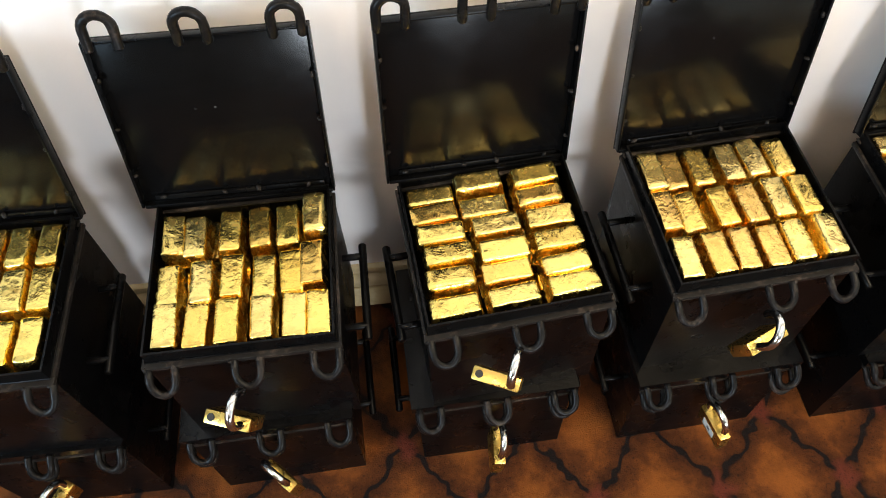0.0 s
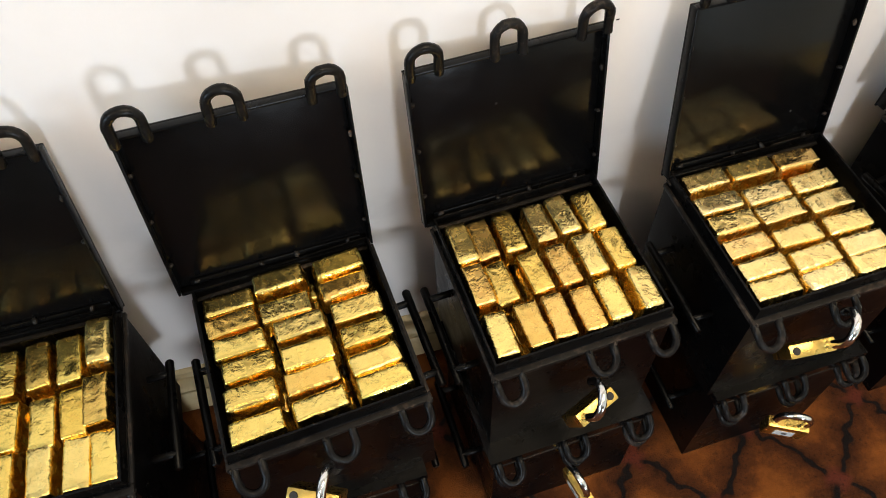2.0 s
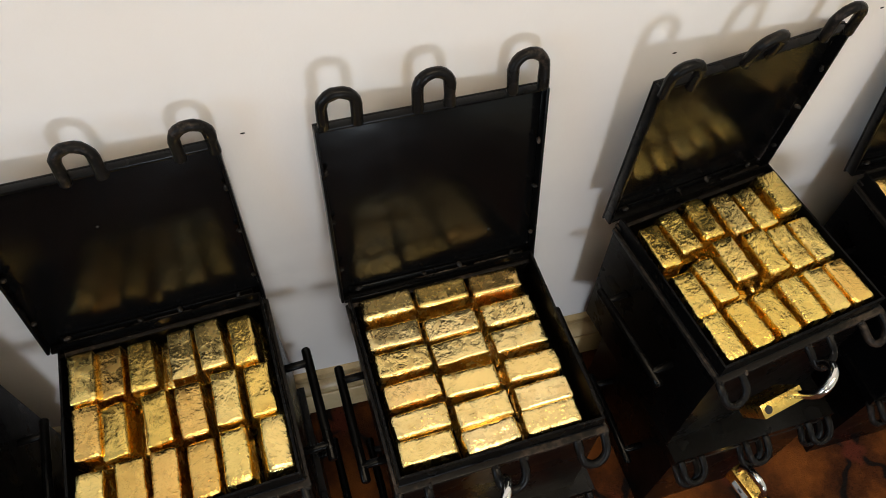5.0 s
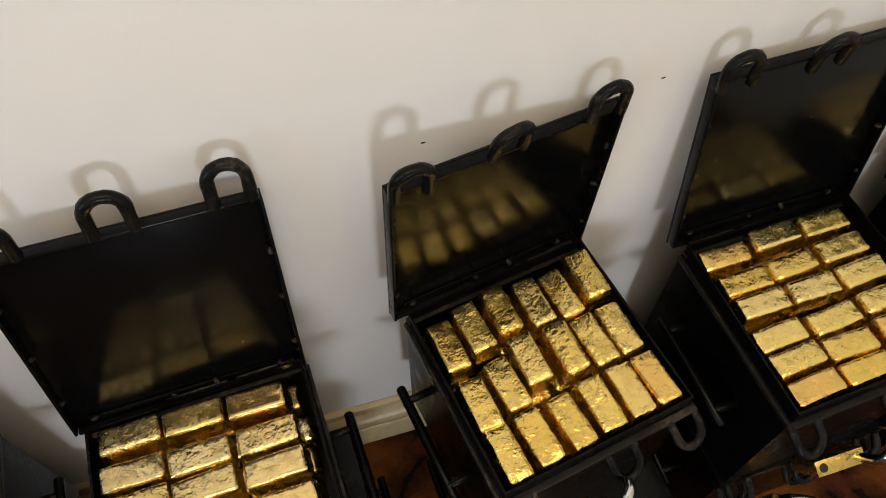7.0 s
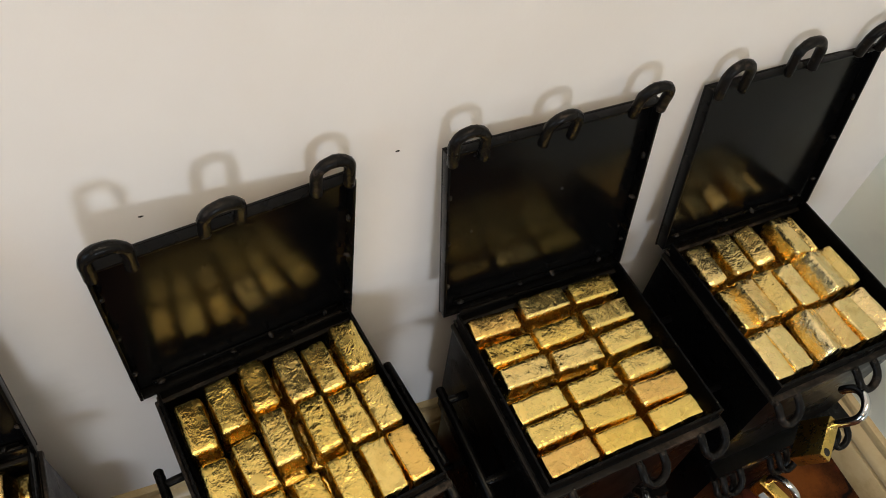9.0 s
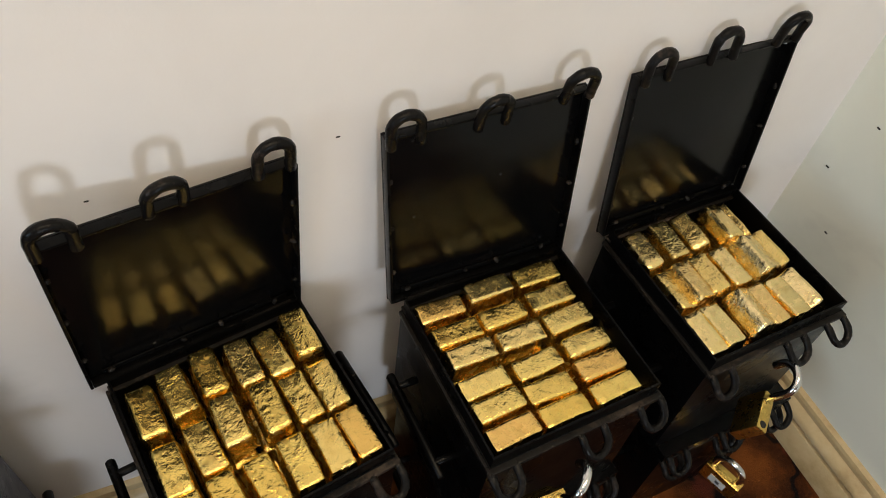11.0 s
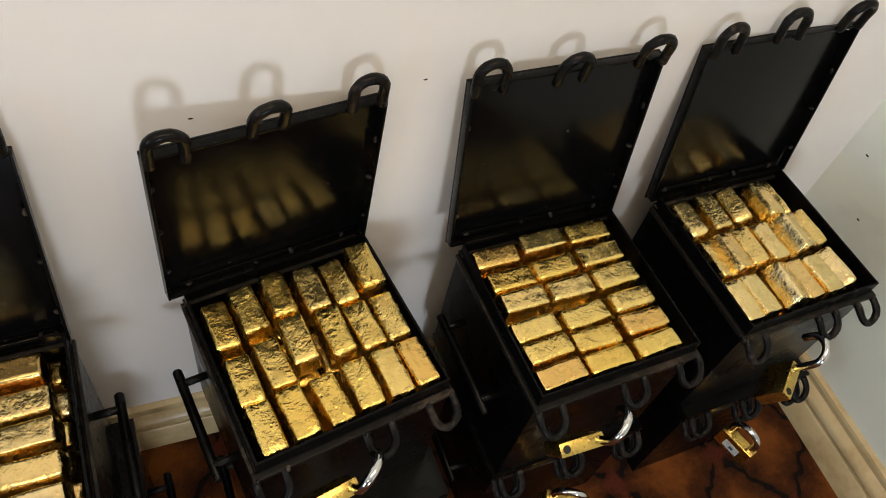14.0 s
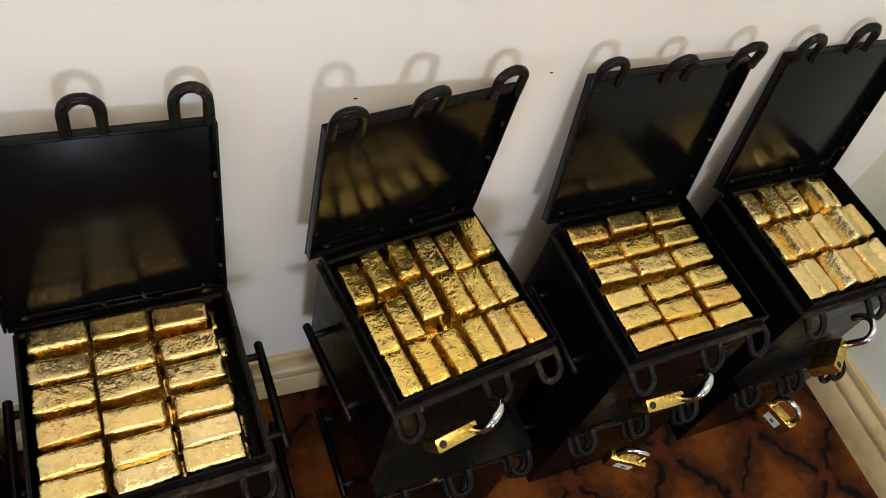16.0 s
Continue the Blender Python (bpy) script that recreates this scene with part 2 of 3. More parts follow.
def add_box(bm, x0, x1, y0, y1, z0, z1, bevel=0.0, m=None):
    verts = bmesh.ops.create_cube(bm, size=1.0)["verts"]
    for v in verts:
        v.co = Vector(((x0 + x1) / 2 + v.co.x * (x1 - x0), (y0 + y1) / 2 + v.co.y * (y1 - y0), (z0 + z1) / 2 + v.co.z * (z1 - z0)))
    if bevel:
        edges = list({e for v in verts for e in v.link_edges})
        out = bmesh.ops.bevel(bm, geom=edges, offset=bevel, segments=2, affect="EDGES", profile=0.6)
        verts = list({v for f in out["faces"] for v in f.verts} | {v for v in verts if v.is_valid})
    if m is not None:
        bmesh.ops.transform(bm, matrix=m, verts=[v for v in verts if v.is_valid])
    return bm


def add_tube(bm, points, radius, sides=10, uneven=0.0, seed=0):
    """A round bar along points, with closed, slightly rounded ends."""
    rng = random.Random(seed)
    pts = [Vector(p) for p in points]
    rings, side = [], None
    for i, p in enumerate(pts):
        d = (pts[min(i + 1, len(pts) - 1)] - pts[max(i - 1, 0)]).normalized()
        if side is None:
            side = d.orthogonal().normalized()
        side = (side - d * side.dot(d)).normalized()
        up = d.cross(side)
        r = radius * (1 + uneven * (rng.random() - 0.5))
        rings.append([bm.verts.new(p + r * (math.cos(a) * side + math.sin(a) * up)) for a in (2 * math.pi * k / sides for k in range(sides))])
    for a, b in zip(rings, rings[1:]):
        for k in range(sides):
            bm.faces.new((a[k], a[(k + 1) % sides], b[(k + 1) % sides], b[k]))
    for ring, end, inner, flip in ((rings[0], pts[0], pts[1], True), (rings[-1], pts[-1], pts[-2], False)):
        out = (end - inner).normalized() * radius * 0.35
        cap = [bm.verts.new(end + (v.co - end) * 0.7 + out) for v in ring]
        for k in range(sides):
            q = (ring[k], ring[(k + 1) % sides], cap[(k + 1) % sides], cap[k])
            bm.faces.new(q[::-1] if flip else q)
        bm.faces.new(cap[::-1] if flip else cap)
    return bm


def u_points(legs, radius, ahead, side, start, steps=10, droop=None):
    """A U of round bar: two legs from start +- radius * side, running along ahead and closed by a half circle."""
    a, s, o = Vector(ahead).normalized(), Vector(side).normalized(), Vector(start)
    pts = [o - s * radius, o - s * radius + a * legs * 0.5]
    pts += [o + a * legs - s * radius * math.cos(math.pi * k / steps) + a * radius * math.sin(math.pi * k / steps) for k in range(steps + 1)]
    pts += [o + s * radius + a * legs * 0.5, o + s * radius]
    if droop:
        pts = [p + Vector(droop) * ((p - o).dot(a) / (legs + radius)) ** 2 for p in pts]
    return pts


def thing(name, m, label, category, group=""):
    return_ob = new(name)
    return_ob.matrix_basis = m
    return_ob.empty_display_size = 0.05
    return tagged(return_ob, label, category, group)


# ---------------------------------------------------------------- setting
def slab(name, x0, x1, y0, y1, z0, z1, mat, label):
    bm = add_box(bmesh.new(), x0, x1, y0, y1, z0, z1)
    return tagged(part(name, bm, mat), label, name.split("_")[0], kind="structure")


slab("floor", LEFT_X - 0.1, WALL_X + 0.1, FRONT_Y - 0.1, WALL_Y + 0.1, -0.08, 0.0, CARPET, "rust-orange patterned carpet with wavy black lines")
slab("wall_north", LEFT_X - 0.1, WALL_X + 0.1, WALL_Y, WALL_Y + 0.1, 0.0, CEIL, WALL, "off-white painted plaster wall with scuffs")
slab("wall_east", WALL_X, WALL_X + 0.1, FRONT_Y, WALL_Y, 0.0, CEIL, EAST_WALL, "pale greenish-white painted plaster wall in the corner")
# unseen walls that close the room; their brown is set for reflected fill
slab("wall_west", LEFT_X - 0.1, LEFT_X, FRONT_Y, WALL_Y, 0.0, CEIL, PANEL, "unseen plain wall, light brown for the fill it reflects")
slab("wall_south", LEFT_X - 0.1, WALL_X + 0.1, FRONT_Y - 0.1, FRONT_Y, 0.0, CEIL, PANEL, "unseen plain wall, light brown for the fill it reflects")
slab("ceiling", LEFT_X - 0.1, WALL_X + 0.1, FRONT_Y - 0.1, WALL_Y + 0.1, CEIL, CEIL + 0.08, CEILING, "plain off-white painted ceiling")


def skirting(name, length, m):
    """A moulded skirting board: its profile runs out from the wall, then up."""
    prof = [(0, 0), (0.025, 0), (0.025, 0.066), (0.022, 0.070), (0.015, 0.071), (0.015, 0.078), (0.023, 0.080), (0.025, 0.088), (0.021, 0.097), (0.013, 0.104), (0.008, 0.107), (0.008, 0.119), (0.012, 0.122), (0.010, 0.129), (0.003, 0.133), (0, 0.133)]
    bm = bmesh.new()
    ends = [[bm.verts.new((x, -d, z)) for d, z in prof] for x in (0.0, length)]
    for k in range(len(prof)):
        j = (k + 1) % len(prof)
        bm.faces.new((ends[0][k], ends[0][j], ends[1][j], ends[1][k]))
    bm.faces.new(ends[0][::-1]), bm.faces.new(ends[1])
    ob = part(name, bm, CREAM, at=m)
    return tagged(ob, "cream gloss-painted moulded skirting board", "skirting", kind="structure")


skirting("baseboard_north", WALL_X - LEFT_X, pose(LEFT_X, WALL_Y, 0))
skirting("baseboard_east", WALL_Y - FRONT_Y - 0.025, pose(WALL_X, WALL_Y - 0.025, 0, 0, 0, -90))


# ---------------------------------------------------------------- steel boxes
W, D = 0.131, 0.128          # half width and half depth of a box's body
RING_X = (-0.112, 0.0, 0.112)
HOOK = (0, 1, 2, 3, 0, 3, 9, 5)   # degrees by which the lid rings of each open box bend forward
RISE = {3: (0.004, 0.004, 0.004), 4: (0.013, 0.013, 0.013), 5: (0.0, 0.010, 0.008), 6: (-0.003, -0.006, 0.002), 7: (0.0, 0.007, 0.010)}   # rings welded higher or lower than the rest
MIDDLE = (0.0, 0.003, 0.008, 0.022, 0.008, 0.026, 0.018, 0.028)   # where the middle ring of each open box sits

# the lids hang unevenly on their hinges: lean, shift along, turn, half width, height, shift back, sag, lift
LIDS = [
    (12.0, 0.000, 0.0, 0.142, 0.270, 0.000, 1.5, 0.000), (14.0, -0.006, 0.8, 0.1435, 0.272, -0.005, 1.9, -0.0015),
    (9.5, -0.006, -0.2, 0.140, 0.273, -0.002, 2.6, -0.0015), (10.0, -0.005, 0.0, 0.139, 0.262, -0.001, 0.75, -0.0075),
    (12.5, -0.004, 1.0, 0.136, 0.275, -0.002, 2.5, -0.006), (-1.2, -0.008, 0.6, 0.140, 0.267, 0.006, 1.3, -0.003),
    (7.3, -0.006, -2.2, 0.1385, 0.282, 0.007, -1.3, -0.0035), (7.7, -0.006, -1.4, 0.138, 0.2795, 0.000, -1.2, 0.000),
]


def ring_mesh(seed=0):
    bm = add_tube(bmesh.new(), u_points(0.0165, 0.0175, (0, -1, 0), (1, 0, 0), (0, 0, 0), 10, (0, 0, -0.016)), 0.0056, 10, 0.14, seed)
    return mesh_of("ring", bm, RING)


RINGS = [ring_mesh(k) for k in range(4)]


def ring(parent, m, k=0, label=""):
    ob = new("ring", RINGS[k % 4])
    ob.parent, ob.matrix_basis = parent, m
    if label:
        ob["label"] = label
    return ob


def lid_ring_mesh(seed):
    bm = add_tube(bmesh.new(), u_points(0.027, 0.0185, (0, 0, 1), (1, 0, 0), (0, 0, 0), 10, (0, -0.004, 0)), 0.0067, 10, 0.14, seed + 9)
    return mesh_of("ring", bm, RING)


LID_RINGS = [lid_ring_mesh(k) for k in range(4)]


def handle(parent, side, z):
    bm = bmesh.new()
    x = side * (W + 0.033)
    add_tube(bm, [(x, -0.082, z - 0.002), (x, 0.0, z + 0.001), (x, 0.082, z)], 0.0066, 10, 0.1, 3)
    for y in (-0.062, 0.062):
        add_tube(bm, [(side * (W - 0.002), y, z), (x, y, z)], 0.0058, 8)
    return part("handle", bm, BLACK, parent, "black round-bar handle")


def shell(bm, w, d, z0, z1, t):
    """An open-topped box of sheet steel in one piece."""
    def loop(k, z):
        return [bm.verts.new((sx * (w - k), sy * (d - k), z)) for sx, sy in ((-1, -1), (1, -1), (1, 1), (-1, 1))]

    loops = [loop(0, z0), loop(0, z1 - 0.001), loop(0.001, z1), loop(t, z1), loop(t, z0 + t)]
    for a, b in zip(loops, loops[1:]):
        for k in range(4):
            bm.faces.new((a[k], a[(k + 1) % 4], b[(k + 1) % 4], b[k]))
    bm.faces.new(loops[0][::-1]), bm.faces.new(loops[-1])
    return bm


def collar(bm, w, d, z0, z1, t):
    """A band of sheet steel round the mouth of a box."""
    loops = []
    for k, z in ((0, z0), (0, z1), (t, z1), (t, z0)):
        loops.append([bm.verts.new((sx * (w - k), sy * (d - k), z)) for sx, sy in ((-1, -1), (1, -1), (1, 1), (-1, 1))])
    for a, b in zip(loops, loops[1:] + loops[:1]):
        for k in range(4):
            bm.faces.new((a[k], a[(k + 1) % 4], b[(k + 1) % 4], b[k]))
    return bm


def flat_bar(name, x0, x1, y0, y1, z0, z1, parent, mat=None, label=""):
    return part(name, add_box(bmesh.new(), x0, x1, y0, y1, z0, z1, 0.0016), mat or WORN, parent, label)


def bead_mesh():
    bm = bmesh.new()
    bmesh.ops.create_icosphere(bm, subdivisions=2, radius=0.0034, matrix=Matrix.Diagonal((1.5, 1.0, 0.8, 1)))
    for v in bm.verts:
        v.co += 0.0009 * Vector(noise.noise_vector(v.co * 500))
    return mesh_of("weld_bead", bm, WORN)


BEAD = bead_mesh()


def weld_beads(parent, spots):
    rng = random.Random(len(spots))
    for spot in spots:
        ob = new("weld_bead", BEAD)
        ob.parent, ob.matrix_basis = parent, pose(*spot, 0, rng.uniform(0, 360), rng.uniform(0, 360))


def open_box(x, y, yaw, seed, look_label):
    """An open strongbox; its origin is the middle of its underside."""
    box = thing("steel_box", pose(x, y, 0.277, 0, 0, yaw), look_label, "strongbox", "open strongboxes")
    bm = bmesh.new()
    shell(bm, W, D, 0.0, 0.252, 0.001)

    part("body", bm, BLACK, box)
    w, d = W - 0.0025, D - 0.0015
    part("lip", collar(bmesh.new(), w, d, 0.1850, 0.2735, 0.003), BLACK, box, "black sheet-steel inner lip")
    part("false_bottom", add_box(bmesh.new(), -w + 0.003, w - 0.003, -d + 0.003, d - 0.003, 0.186, 0.190), BLACK, box)
    flat_bar("front_bar", -W - 0.004, W + 0.004, -D - 0.008, -D + 0.004, 0.242, 0.250, box, None, "worn brownish-black front bar")
    flat_bar("side_bar", -W - 0.004, -W + 0.004, -D + 0.004, D, 0.242, 0.250, box)
    flat_bar("side_bar", W - 0.004, W + 0.004, -D + 0.004, D, 0.242, 0.250, box)
    for k, rx in enumerate((RING_X[0], MIDDLE[seed], RING_X[2])):
        ring(box, pose(rx + 0.003 * math.sin(seed + k), -D - 0.006, 0.244, 14 + 6 * math.sin(3 * seed + k), 0, 0), seed + k)
    for side in (-1, 1):
        handle(box, side, 0.162)
    # hinge: a leaf along the back edge and three barrels
    hy, hz = D + 0.004, 0.262
    flat_bar("hinge_leaf", -W, W, D - 0.010, D + 0.002, 0.2525, 0.2565, box)
    for x0, x1 in ((-0.118, -0.050), (-0.036, 0.036), (0.050, 0.118)):
        part("hinge_barrel", add_tube(bmesh.new(), [(x0, hy, hz), ((x0 + x1) / 2, hy, hz), (x1, hy, hz)], 0.005, 8), WORN, box)
    weld_beads(box, [(rx + s * 0.0185, -D - 0.008, 0.247) for rx in (RING_X[0], MIDDLE[seed], RING_X[2]) for s in (-1, 1)] + [(-W - 0.002, -D - 0.004, 0.245), (W + 0.002, -D - 0.004, 0.245)])
    # lid, standing up on the hinge; built upright, its inner face to the front
    bm = bmesh.new()
    lean, dx, dyaw, lw, ll, dy, roll, dz = LIDS[seed]
    add_box(bm, -lw, lw, 0.0, 0.003, 0.0, ll, 0.0008)
    lid = part("lid", bm, SHEET, box, "black sheet-steel lid standing open", pose(dx, hy + 0.003 + dy, hz + 0.003 + dz, -lean, 0, dyaw) @ pose(0, 0, 0, 0, roll, 0))
    for name, a in (("edge_bar", (-lw, -lw + 0.004, -0.015, -0.0002, 0.004, ll)), ("edge_bar", (lw - 0.004, lw, -0.015, -0.0002, 0.004, ll)),
                    ("edge_bar", (-lw + 0.004, lw - 0.004, -0.013, -0.0002, ll - 0.004, ll)), ("edge_bar", (-lw + 0.004, lw - 0.004, -0.012, -0.0002, 0.0, 0.006))):
        flat_bar(name, *a, lid, BLACK)
    for k, rx in enumerate((-lw + 0.026, -0.004, lw - 0.026)):
        ob = new("ring", LID_RINGS[(seed + k) % 4])
        ob.parent, ob.matrix_basis = lid, pose(rx + 0.003 * math.sin(seed * 2 + k), -0.014, ll - 0.010 + RISE.get(seed, (0, 0, 0))[k], HOOK[seed] + 6 * math.sin(seed * 5 + k * 2), 0, 3 * math.sin(seed + 3 * k))
    flat_bar("hinge_leaf", -lw + 0.02, lw - 0.015, -0.0035, -0.0002, 0.008, 0.017, lid, BLACK)
    spots = [(-lw + 0.006, -0.009, z) for z in (0.06, 0.14, 0.215)] + [(lw - 0.006, -0.009, z) for z in (0.05, 0.13, 0.20)]
    spots += [(-0.11, -0.006, 0.016), (-0.02, -0.006, 0.015), (0.03, -0.006, 0.016), (0.105, -0.006, 0.015)]
    weld_beads(lid, spots)
    return box


def closed_box(x, y, yaw, seed, look_label):
    """A shut strongbox standing on the floor."""
    box = thing("steel_box", pose(x, y, 0.0, 0, 0, yaw), look_label, "strongbox", "shut strongboxes")
    bm = bmesh.new()
    shell(bm, W, D, 0.0, 0.256, 0.004)
    part("body", bm, BLACK, box)
    bm = shell(bmesh.new(), W + 0.009, D + 0.006, 0.0, 0.019, 0.003)
    bmesh.ops.transform(bm, matrix=pose(0, 0, 0.277, 180, 0, 0), verts=bm.verts[:])
    lid = part("lid", bm, GLOSS, box, "glossy black sheet-steel lid, shut")
    for k, rx in enumerate(RING_X):
        ring(box, pose(rx, -D - 0.003, 0.245, 22 + 6 * math.sin(seed + k), 0, 0), seed + k)
        ring(lid, pose(rx + 0.003, -D - 0.006, 0.266, 16 + 7 * math.sin(2 * seed + k), 0, 0), seed + k + 1)
    flat_bar("front_bar", -W - 0.004, W + 0.004, -D - 0.0055, -D + 0.003, 0.243, 0.250, box)
    for side in (-1, 1):
        handle(box, side, 0.150)
    return box


# x, y and yaw of each open box; then of the shut box beneath
OPEN = [
    (1.067, 0.840, 1.0), (1.450, 0.855, 1.5), (1.821, 0.867, 5.8), (2.174, 0.893, 4.5),
    (2.540, 0.876, 3.2), (2.950, 0.929, 9.8), (3.325, 0.906, 3.7), (3.674, 0.925, 3.6),
]
SHUT = [
    (1.055, 0.838, 1.0), (1.423, 0.843, 3.0), (1.800, 0.860, 2.5), (2.176, 0.864, 3.5),
    (2.562, 0.868, 3.0), (2.975, 0.891, 3.0), (3.333, 0.905, 1.5), (3.697, 0.908, 2.5),
]
HOLDS = ["with gold bars standing lengthwise", "filled with foil bars in three rows", "filled with bars laid crosswise", "filled with uneven foil bars",
         "filled with neat bars laid crosswise", "set askew, its lid upright", "filled with rounded bars laid crosswise", "in the corner, filled with tumbled bars"]
for k, ((x, y, yaw), (x2, y2, yaw2)) in enumerate(zip(OPEN, SHUT)):
    closed_box(x2, y2, yaw2, k, "shut black steel strongbox with padlock on the carpet")
    open_box(x, y, yaw, k, "open black steel strongbox " + HOLDS[k])


# ---------------------------------------------------------------- gold bars
def bar_mesh(seed, half, mat):
    """A foil-wrapped bar with softened edges and sloping sides; half: half width, half length, height."""
    hx, hy, hz = half
    rng = random.Random(seed)
    bm = bmesh.new()
    bmesh.ops.create_cube(bm, size=2.0)
    bmesh.ops.subdivide_edges(bm, edges=bm.edges[:], cuts=7, use_grid_fill=True)
    r = 0.0036 + 0.0055 * rng.random() ** 2
    skew = Vector((rng.uniform(-1, 1), rng.uniform(-1, 1), 0)) * 0.0022
    off = Vector((rng.random() * 50, rng.random() * 50, rng.random() * 50))

    def squeeze(c):  # gathers the cuts towards the edges
        return math.copysign(1 - (1 - abs(c)) ** 1.5, c)

    for v in bm.verts:
        p = Vector((squeeze(v.co.x) * hx, squeeze(v.co.y) * hy, squeeze(v.co.z) * hz / 2))
        inner = Vector((max(-hx + r, min(hx - r, p.x)), max(-hy + r, min(hy - r, p.y)), max(-hz / 2 + r, min(hz / 2 - r, p.z))))
        out = p - inner
        if out.length > 1e-7:
            p = inner + out.normalized() * r
        up = p.z / hz + 0.5
        p.x *= 1.0 - 0.19 * up
        p.y *= 1.0 - 0.10 * up
        p += skew * up
        p += 0.0011 * Vector(noise.noise_vector(p * 70 + off)) + 0.0005 * Vector(noise.noise_vector(p * 210 + off))
        p.z += hz / 2
        v.co = p
    return mesh_of("gold_bar", bm, mat)


BAR_H = 0.037
FOILS = [SMOOTH_GOLD, FOIL_GOLD, PALE_GOLD, CRUMPLED_GOLD]
BARS = [[bar_mesh(40 + k, (0.0202 - 0.0005 * (k % 3), 0.0388 - 0.0008 * (k % 2), BAR_H), foil) for k in range(10)] for foil in FOILS]
WRAPPED = (0, 0, 0, 1, 2, 3, 1, 2)   # the foil in each box
LENGTHWISE, CROSSWISE = 0, 90
LAYOUT = [LENGTHWISE, LENGTHWISE, CROSSWISE, LENGTHWISE, CROSSWISE, LENGTHWISE, CROSSWISE, LENGTHWISE]


def place_bar(k, base, u, v, z, turn, tip, n):
    ob = new("gold_bar", BARS[WRAPPED[k]][n % 10])
    ob.matrix_basis = base @ pose(u, v, z, 0, tip, turn)
    tagged(ob, "gold foil-wrapped bar with crumpled surface, in strongbox", "gold bar", "gold bars")
    return ob


# across and inward, in millimetres from the middle of each box
SPOTS = [
    [(-103, 78), (-62, 80), (-24, 77), (16, 79), (55, 79), (97, 79), (-104, 2), (-63, 0), (-22, 3), (18, 1), (62, 3), (100, 1), (-104, -78), (-62, -80), (-21, -77), (19, -79), (58, -78), (97, -77)],
    [(-108, 61), (-67, 57), (-22, 59), (25, 61), (66, 59), (106, 71), (-106, -23), (-57, -22), (-14, -20), (31, -24), (71, -22), (108, -12), (-105, -98), (-62, -97), (-16, -94), (29, -96), (73, -97), (108, -96)],
    [(-86, 89), (-85, 55), (-82, 18), (-79, -21), (-84, -60), (-84, -103), (-9, 97), (-10, 53), (0, 18), (2, -27), (-5, -62), (-3, -102), (74, 93), (74, 56), (82, 19), (81, -27), (82, -67), (82, -104)],
    [(-107, 72), (-69, 71), (-31, 66), (17, 68), (54, 68), (95, 63), (-104, -3), (-64, -9), (-20, -12), (17, -13), (61, -9), (100, -11), (-103, -86), (-58, -86), (-20, -88), (22, -90), (61, -86), (104, -86)],
    [(-85, 95), (-84, 51), (-85, 12), (-85, -27), (-86, -65), (-86, -105), (-9, 93), (-10, 46), (-9, 8), (-9, -37), (-9, -75), (-8, -108), (66, 86), (68, 45), (70, 4), (70, -38), (72, -76), (70, -110)],
    [(-102, 61), (-60, 72), (-19, 76), (24, 69), (64, 62), (104, 71), (-100, -22), (-60, -14), (-17, 2), (26, -8), (66, -10), (106, -10), (-100, -96), (-58, -95), (-17, -90), (27, -88), (68, -88), (106, -91)],
    [(-85, 96), (-86, 51), (-82, 15), (-84, -31), (-85, -70), (-84, -108), (-8, 97), (-10, 52), (-6, 13), (-8, -36), (-9, -75), (-8, -110), (70, 95), (66, 50), (71, 10), (75, -33), (73, -73), (72, -110)],
    [(-93, 74), (-46, 77), (8, 78), (54, 71), (94, 68), (-107, -8), (-72, -3), (-30, -5), (8, -6), (58, 0), (96, -2), (-105, -85), (-78, -86), (-24, -82), (17, -82), (52, -86), (98, -80)],
]
# bars that sit lower than, higher than or tipped against the others: box, place, millimetres up, degrees of tip
ODD = {(1, 5): (9, 4), (1, 11): (4, -6), (1, 6): (-3, 5), (2, 0): (-9, 0), (2, 6): (6, -5), (2, 12): (5, -4), (2, 9): (7, 6), (3, 1): (-4, -8), (3, 7): (-3, -10),
       (3, 17): (2, 8), (5, 5): (9, 3), (5, 8): (8, -4), (5, 7): (-4, 3), (5, 9): (5, 2), (6, 0): (-2, 6), (7, 0): (0, 12), (7, 2): (2, 24), (7, 3): (3, 14), (7, 4): (-9, 35),
       (7, 5): (-7, 14), (7, 6): (3, 16), (7, 7): (0, 6), (7, 9): (4, 20), (7, 10): (3, 17), (7, 13): (5, 24), (7, 14): (0, 8), (7, 16): (5, 30), (4, 8): (3, -6), (4, 3): (-2, 4)}
for k, (x, y, yaw) in enumerate(OPEN):
    rng = random.Random(300 + k)
    base = pose(x, y, 0.277, 0, 0, yaw)
    for i in range(6):
        for j in range(3):
            a, c = (i - 2.5) * 0.0402 + rng.uniform(-0.002, 0.002), (j - 1) * 0.079 + rng.uniform(-0.004, 0.004)
            u, v = (a, c) if LAYOUT[k] == 0 else (c, a)
            place_bar(k, base, u, v, 0.1903, LAYOUT[k] + rng.uniform(-2, 2), 0, rng.randrange(10))
    for n, (u, v) in enumerate(SPOTS[k]):
        up, tip = ODD.get((k, n), (0, 0))
        far_u, far_v = (104, 85) if LAYOUT[k] == 0 else (85, 103)
        u, v = max(-far_u, min(far_u, u)), max(-far_v, min(far_v, v + 4))
        z = 0.1903 + BAR_H + 0.0003 + max(0, up + 5) * 0.001 + rng.uniform(0, 0.005)
        place_bar(k, base, u / 1000, v / 1000, z, LAYOUT[k] + rng.uniform(-2.5, 2.5) + 180 * rng.randrange(2), tip + rng.uniform(-4, 4), rng.randrange(10))


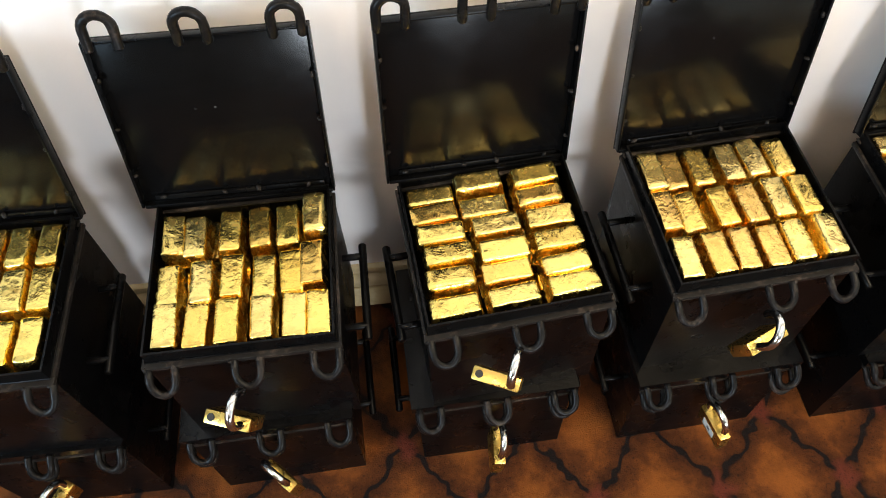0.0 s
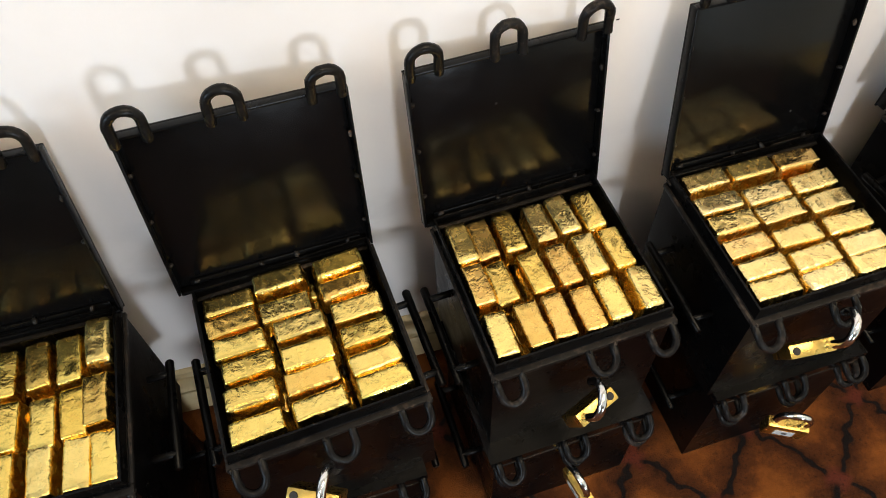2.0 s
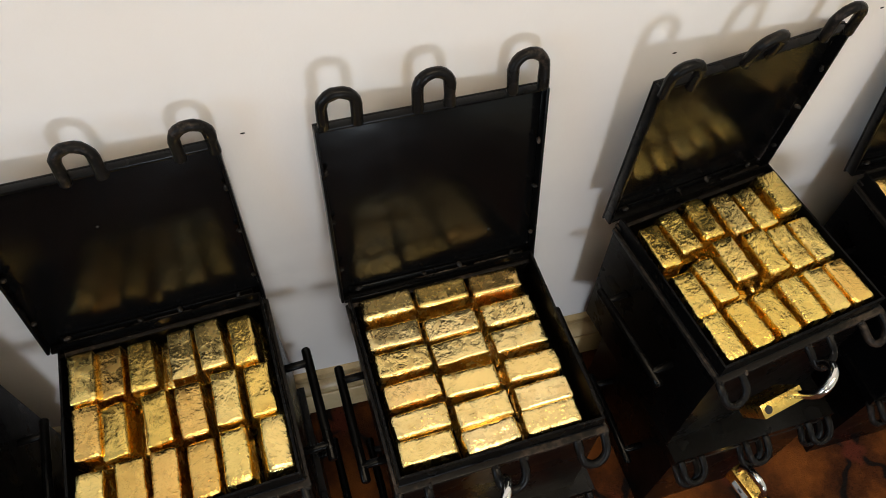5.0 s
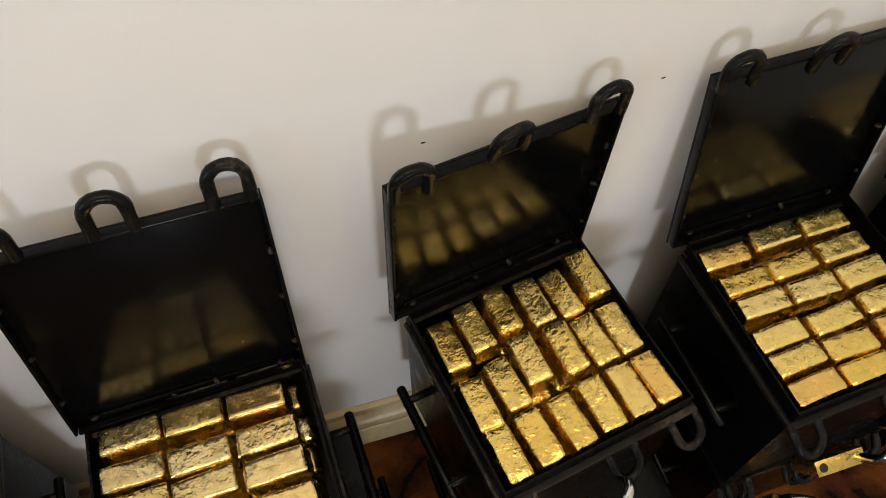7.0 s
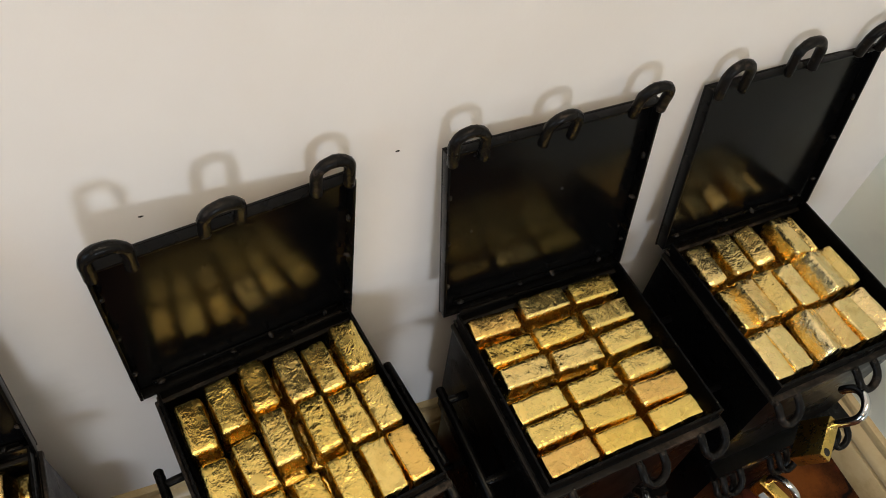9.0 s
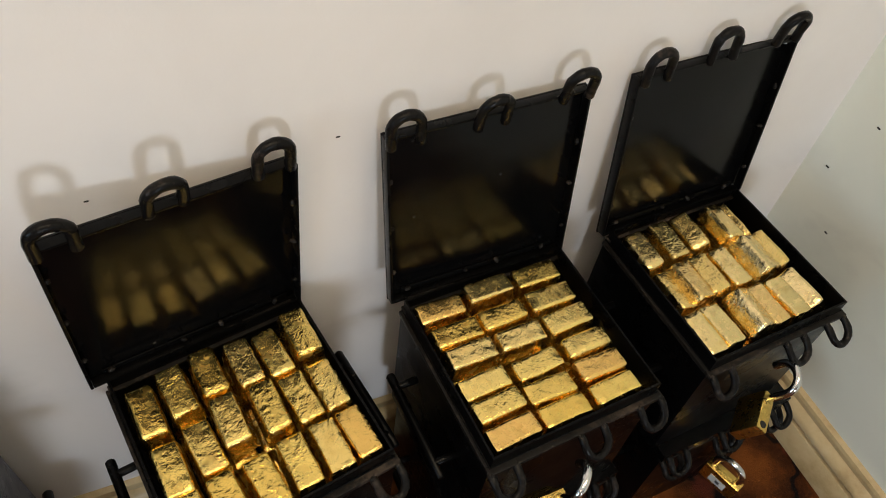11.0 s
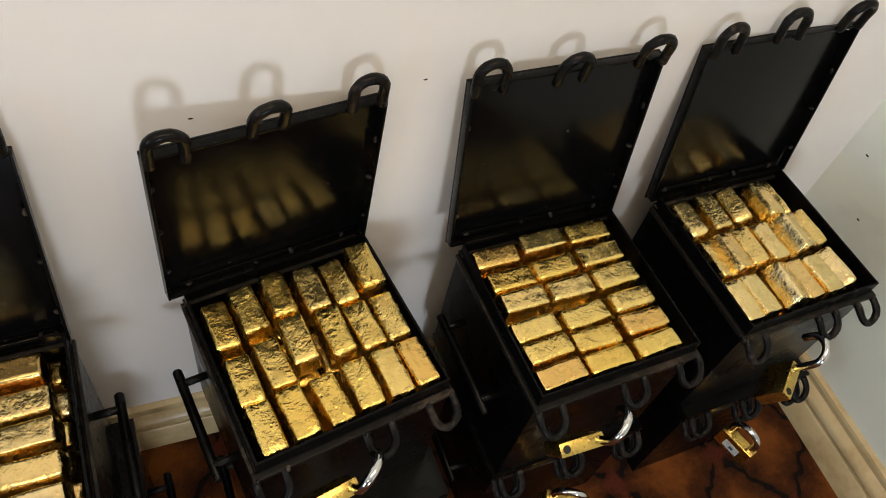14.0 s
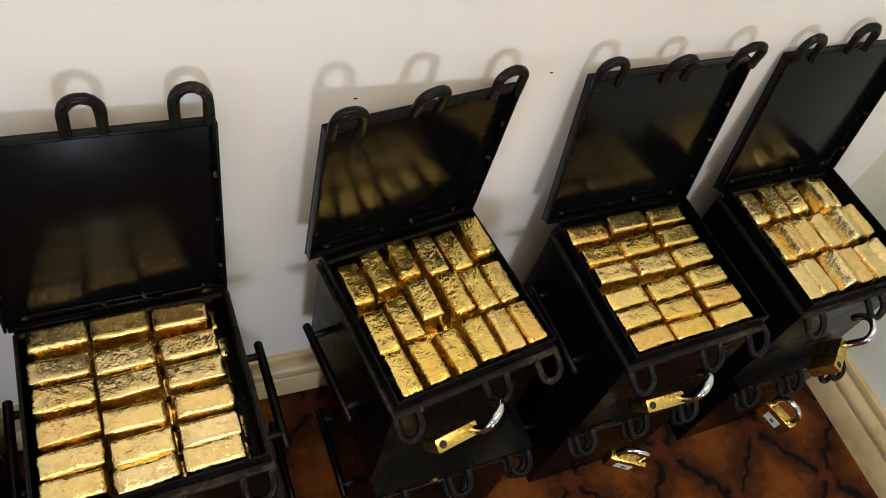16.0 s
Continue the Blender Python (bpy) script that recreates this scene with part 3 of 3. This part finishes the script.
# ---------------------------------------------------------------- padlocks
def padlock_body_mesh():
    bm = bmesh.new()
    add_box(bm, -0.034, 0.034, -0.0100, 0.0100, -0.052, 0.0, 0.003)
    return mesh_of("body", bm, BRASS)


def disc_mesh(name, r, mat):
    bm = bmesh.new()
    bmesh.ops.create_cone(bm, cap_ends=True, segments=20, radius1=r, radius2=r * 0.9, depth=0.0012)
    return mesh_of(name, bm, mat)


LOCK_BODY, LOCK_HOLE = padlock_body_mesh(), disc_mesh("shackle_hole", 0.0058, DARK)


def padlock(m, leg, arc, opened, label, sticker=False):
    """A brass padlock; its origin is the middle of the top of its body. leg: the end in which the shackle sits, arc: the way it swings."""
    lock = thing("padlock", m, label, "padlock", "open padlocks" if opened else "shut padlocks")
    body = new("body", LOCK_BODY)
    body.parent = lock
    end = leg * 0.024
    if opened:
        way, other = Vector((math.cos(radians(arc)), math.sin(radians(arc)), 0)), None
        hole = new("shackle_hole", LOCK_HOLE)
        hole.parent, hole.matrix_basis = body, pose(-end, 0, 0.0004)
        rise = 0.030
    else:
        way, rise = Vector((-leg, 0, 0)), 0.026
    r = 0.023 if opened else 0.024
    pts = [Vector((end, 0, -0.004)), Vector((end, 0, rise * 0.5))]
    pts += [Vector((end, 0, rise)) + way * r * (1 - math.cos(math.pi * q / 10)) + Vector((0, 0, r * math.sin(math.pi * q / 10))) for q in range(11)]
    last = pts[-1]
    pts += [last + Vector((0, 0, -0.012))] if opened else [last * 1.0 + Vector((0, 0, -rise * 0.5)), Vector((last.x, last.y, -0.004))]
    part("shackle", add_tube(bmesh.new(), pts, 0.0062, 12), CHROME, lock, "bright chromed steel shackle")
    if sticker:
        tag = part("sticker", add_box(bmesh.new(), -0.017, 0.015, -0.0109, -0.0102, -0.040, -0.016), PAPER, body, "torn white paper sticker")
        part("mark", add_box(bmesh.new(), -0.004, 0.004, -0.0115, -0.0110, -0.032, -0.023), INK, tag)
    return lock


# along, outward and up from each open box's middle, then turn, tilt, leg, swing
OPEN_LOCKS = [
    (-0.034, -0.194, 0.196, -16, 24, 1, 75), (-0.034, -0.194, 0.196, -20, 26, 1, 75), (-0.048, -0.188, 0.218, -30, 26, 1, 62), (-0.004, -0.190, 0.200, 20, 26, -1, 70),
    (-0.056, -0.174, 0.221, -6, 26, 1, 55), (-0.054, -0.178, 0.222, 3, 26, 1, 38), (-0.076, -0.180, 0.214, -3, 26, 1, 42), (-0.040, -0.190, 0.184, 36, 26, 1, 62),
]
for (x, y, yaw), (u, v, z, turn, tilt, leg, arc) in zip(OPEN, OPEN_LOCKS):
    padlock(pose(x, y, 0.277, 0, 0, yaw) @ pose(u, v - 0.003, z - 0.007, tilt, 0, turn), leg, arc - turn, True, "open brass padlock with chrome shackle on strongbox ring", turn < -12)
SHUT_TURNS = (60, -48, 85, -80, -30, -78, -30, -74)
for (x, y, yaw), turn in zip(SHUT, SHUT_TURNS):
    padlock(pose(x, y, 0, 0, 0, yaw) @ pose(0.0, -0.180, 0.180, 8, 0, turn), 1, 0, False, "shut brass padlock with paper sticker on strongbox ring", True)


# ---------------------------------------------------------------- small marks on the walls
def nail_mark(m, size):
    bm = bmesh.new()
    bmesh.ops.create_icosphere(bm, subdivisions=2, radius=size, matrix=Matrix.Diagonal((1.6, 0.35, 0.7, 1)))
    return tagged(part("nail_head", bm, DARK, at=m), "small dark nail head in the plaster wall", "nail")


for x, z in ((2.323, 0.774), (2.846, 0.786), (3.120, 0.804)):
    nail_mark(pose(x, WALL_Y, z), 0.0019)
for y, z in ((1.02, 0.66), (0.985, 0.44), (0.90, 0.27), (1.055, 0.541)):
    nail_mark(pose(WALL_X, y, z, 0, 0, 90), 0.0026)
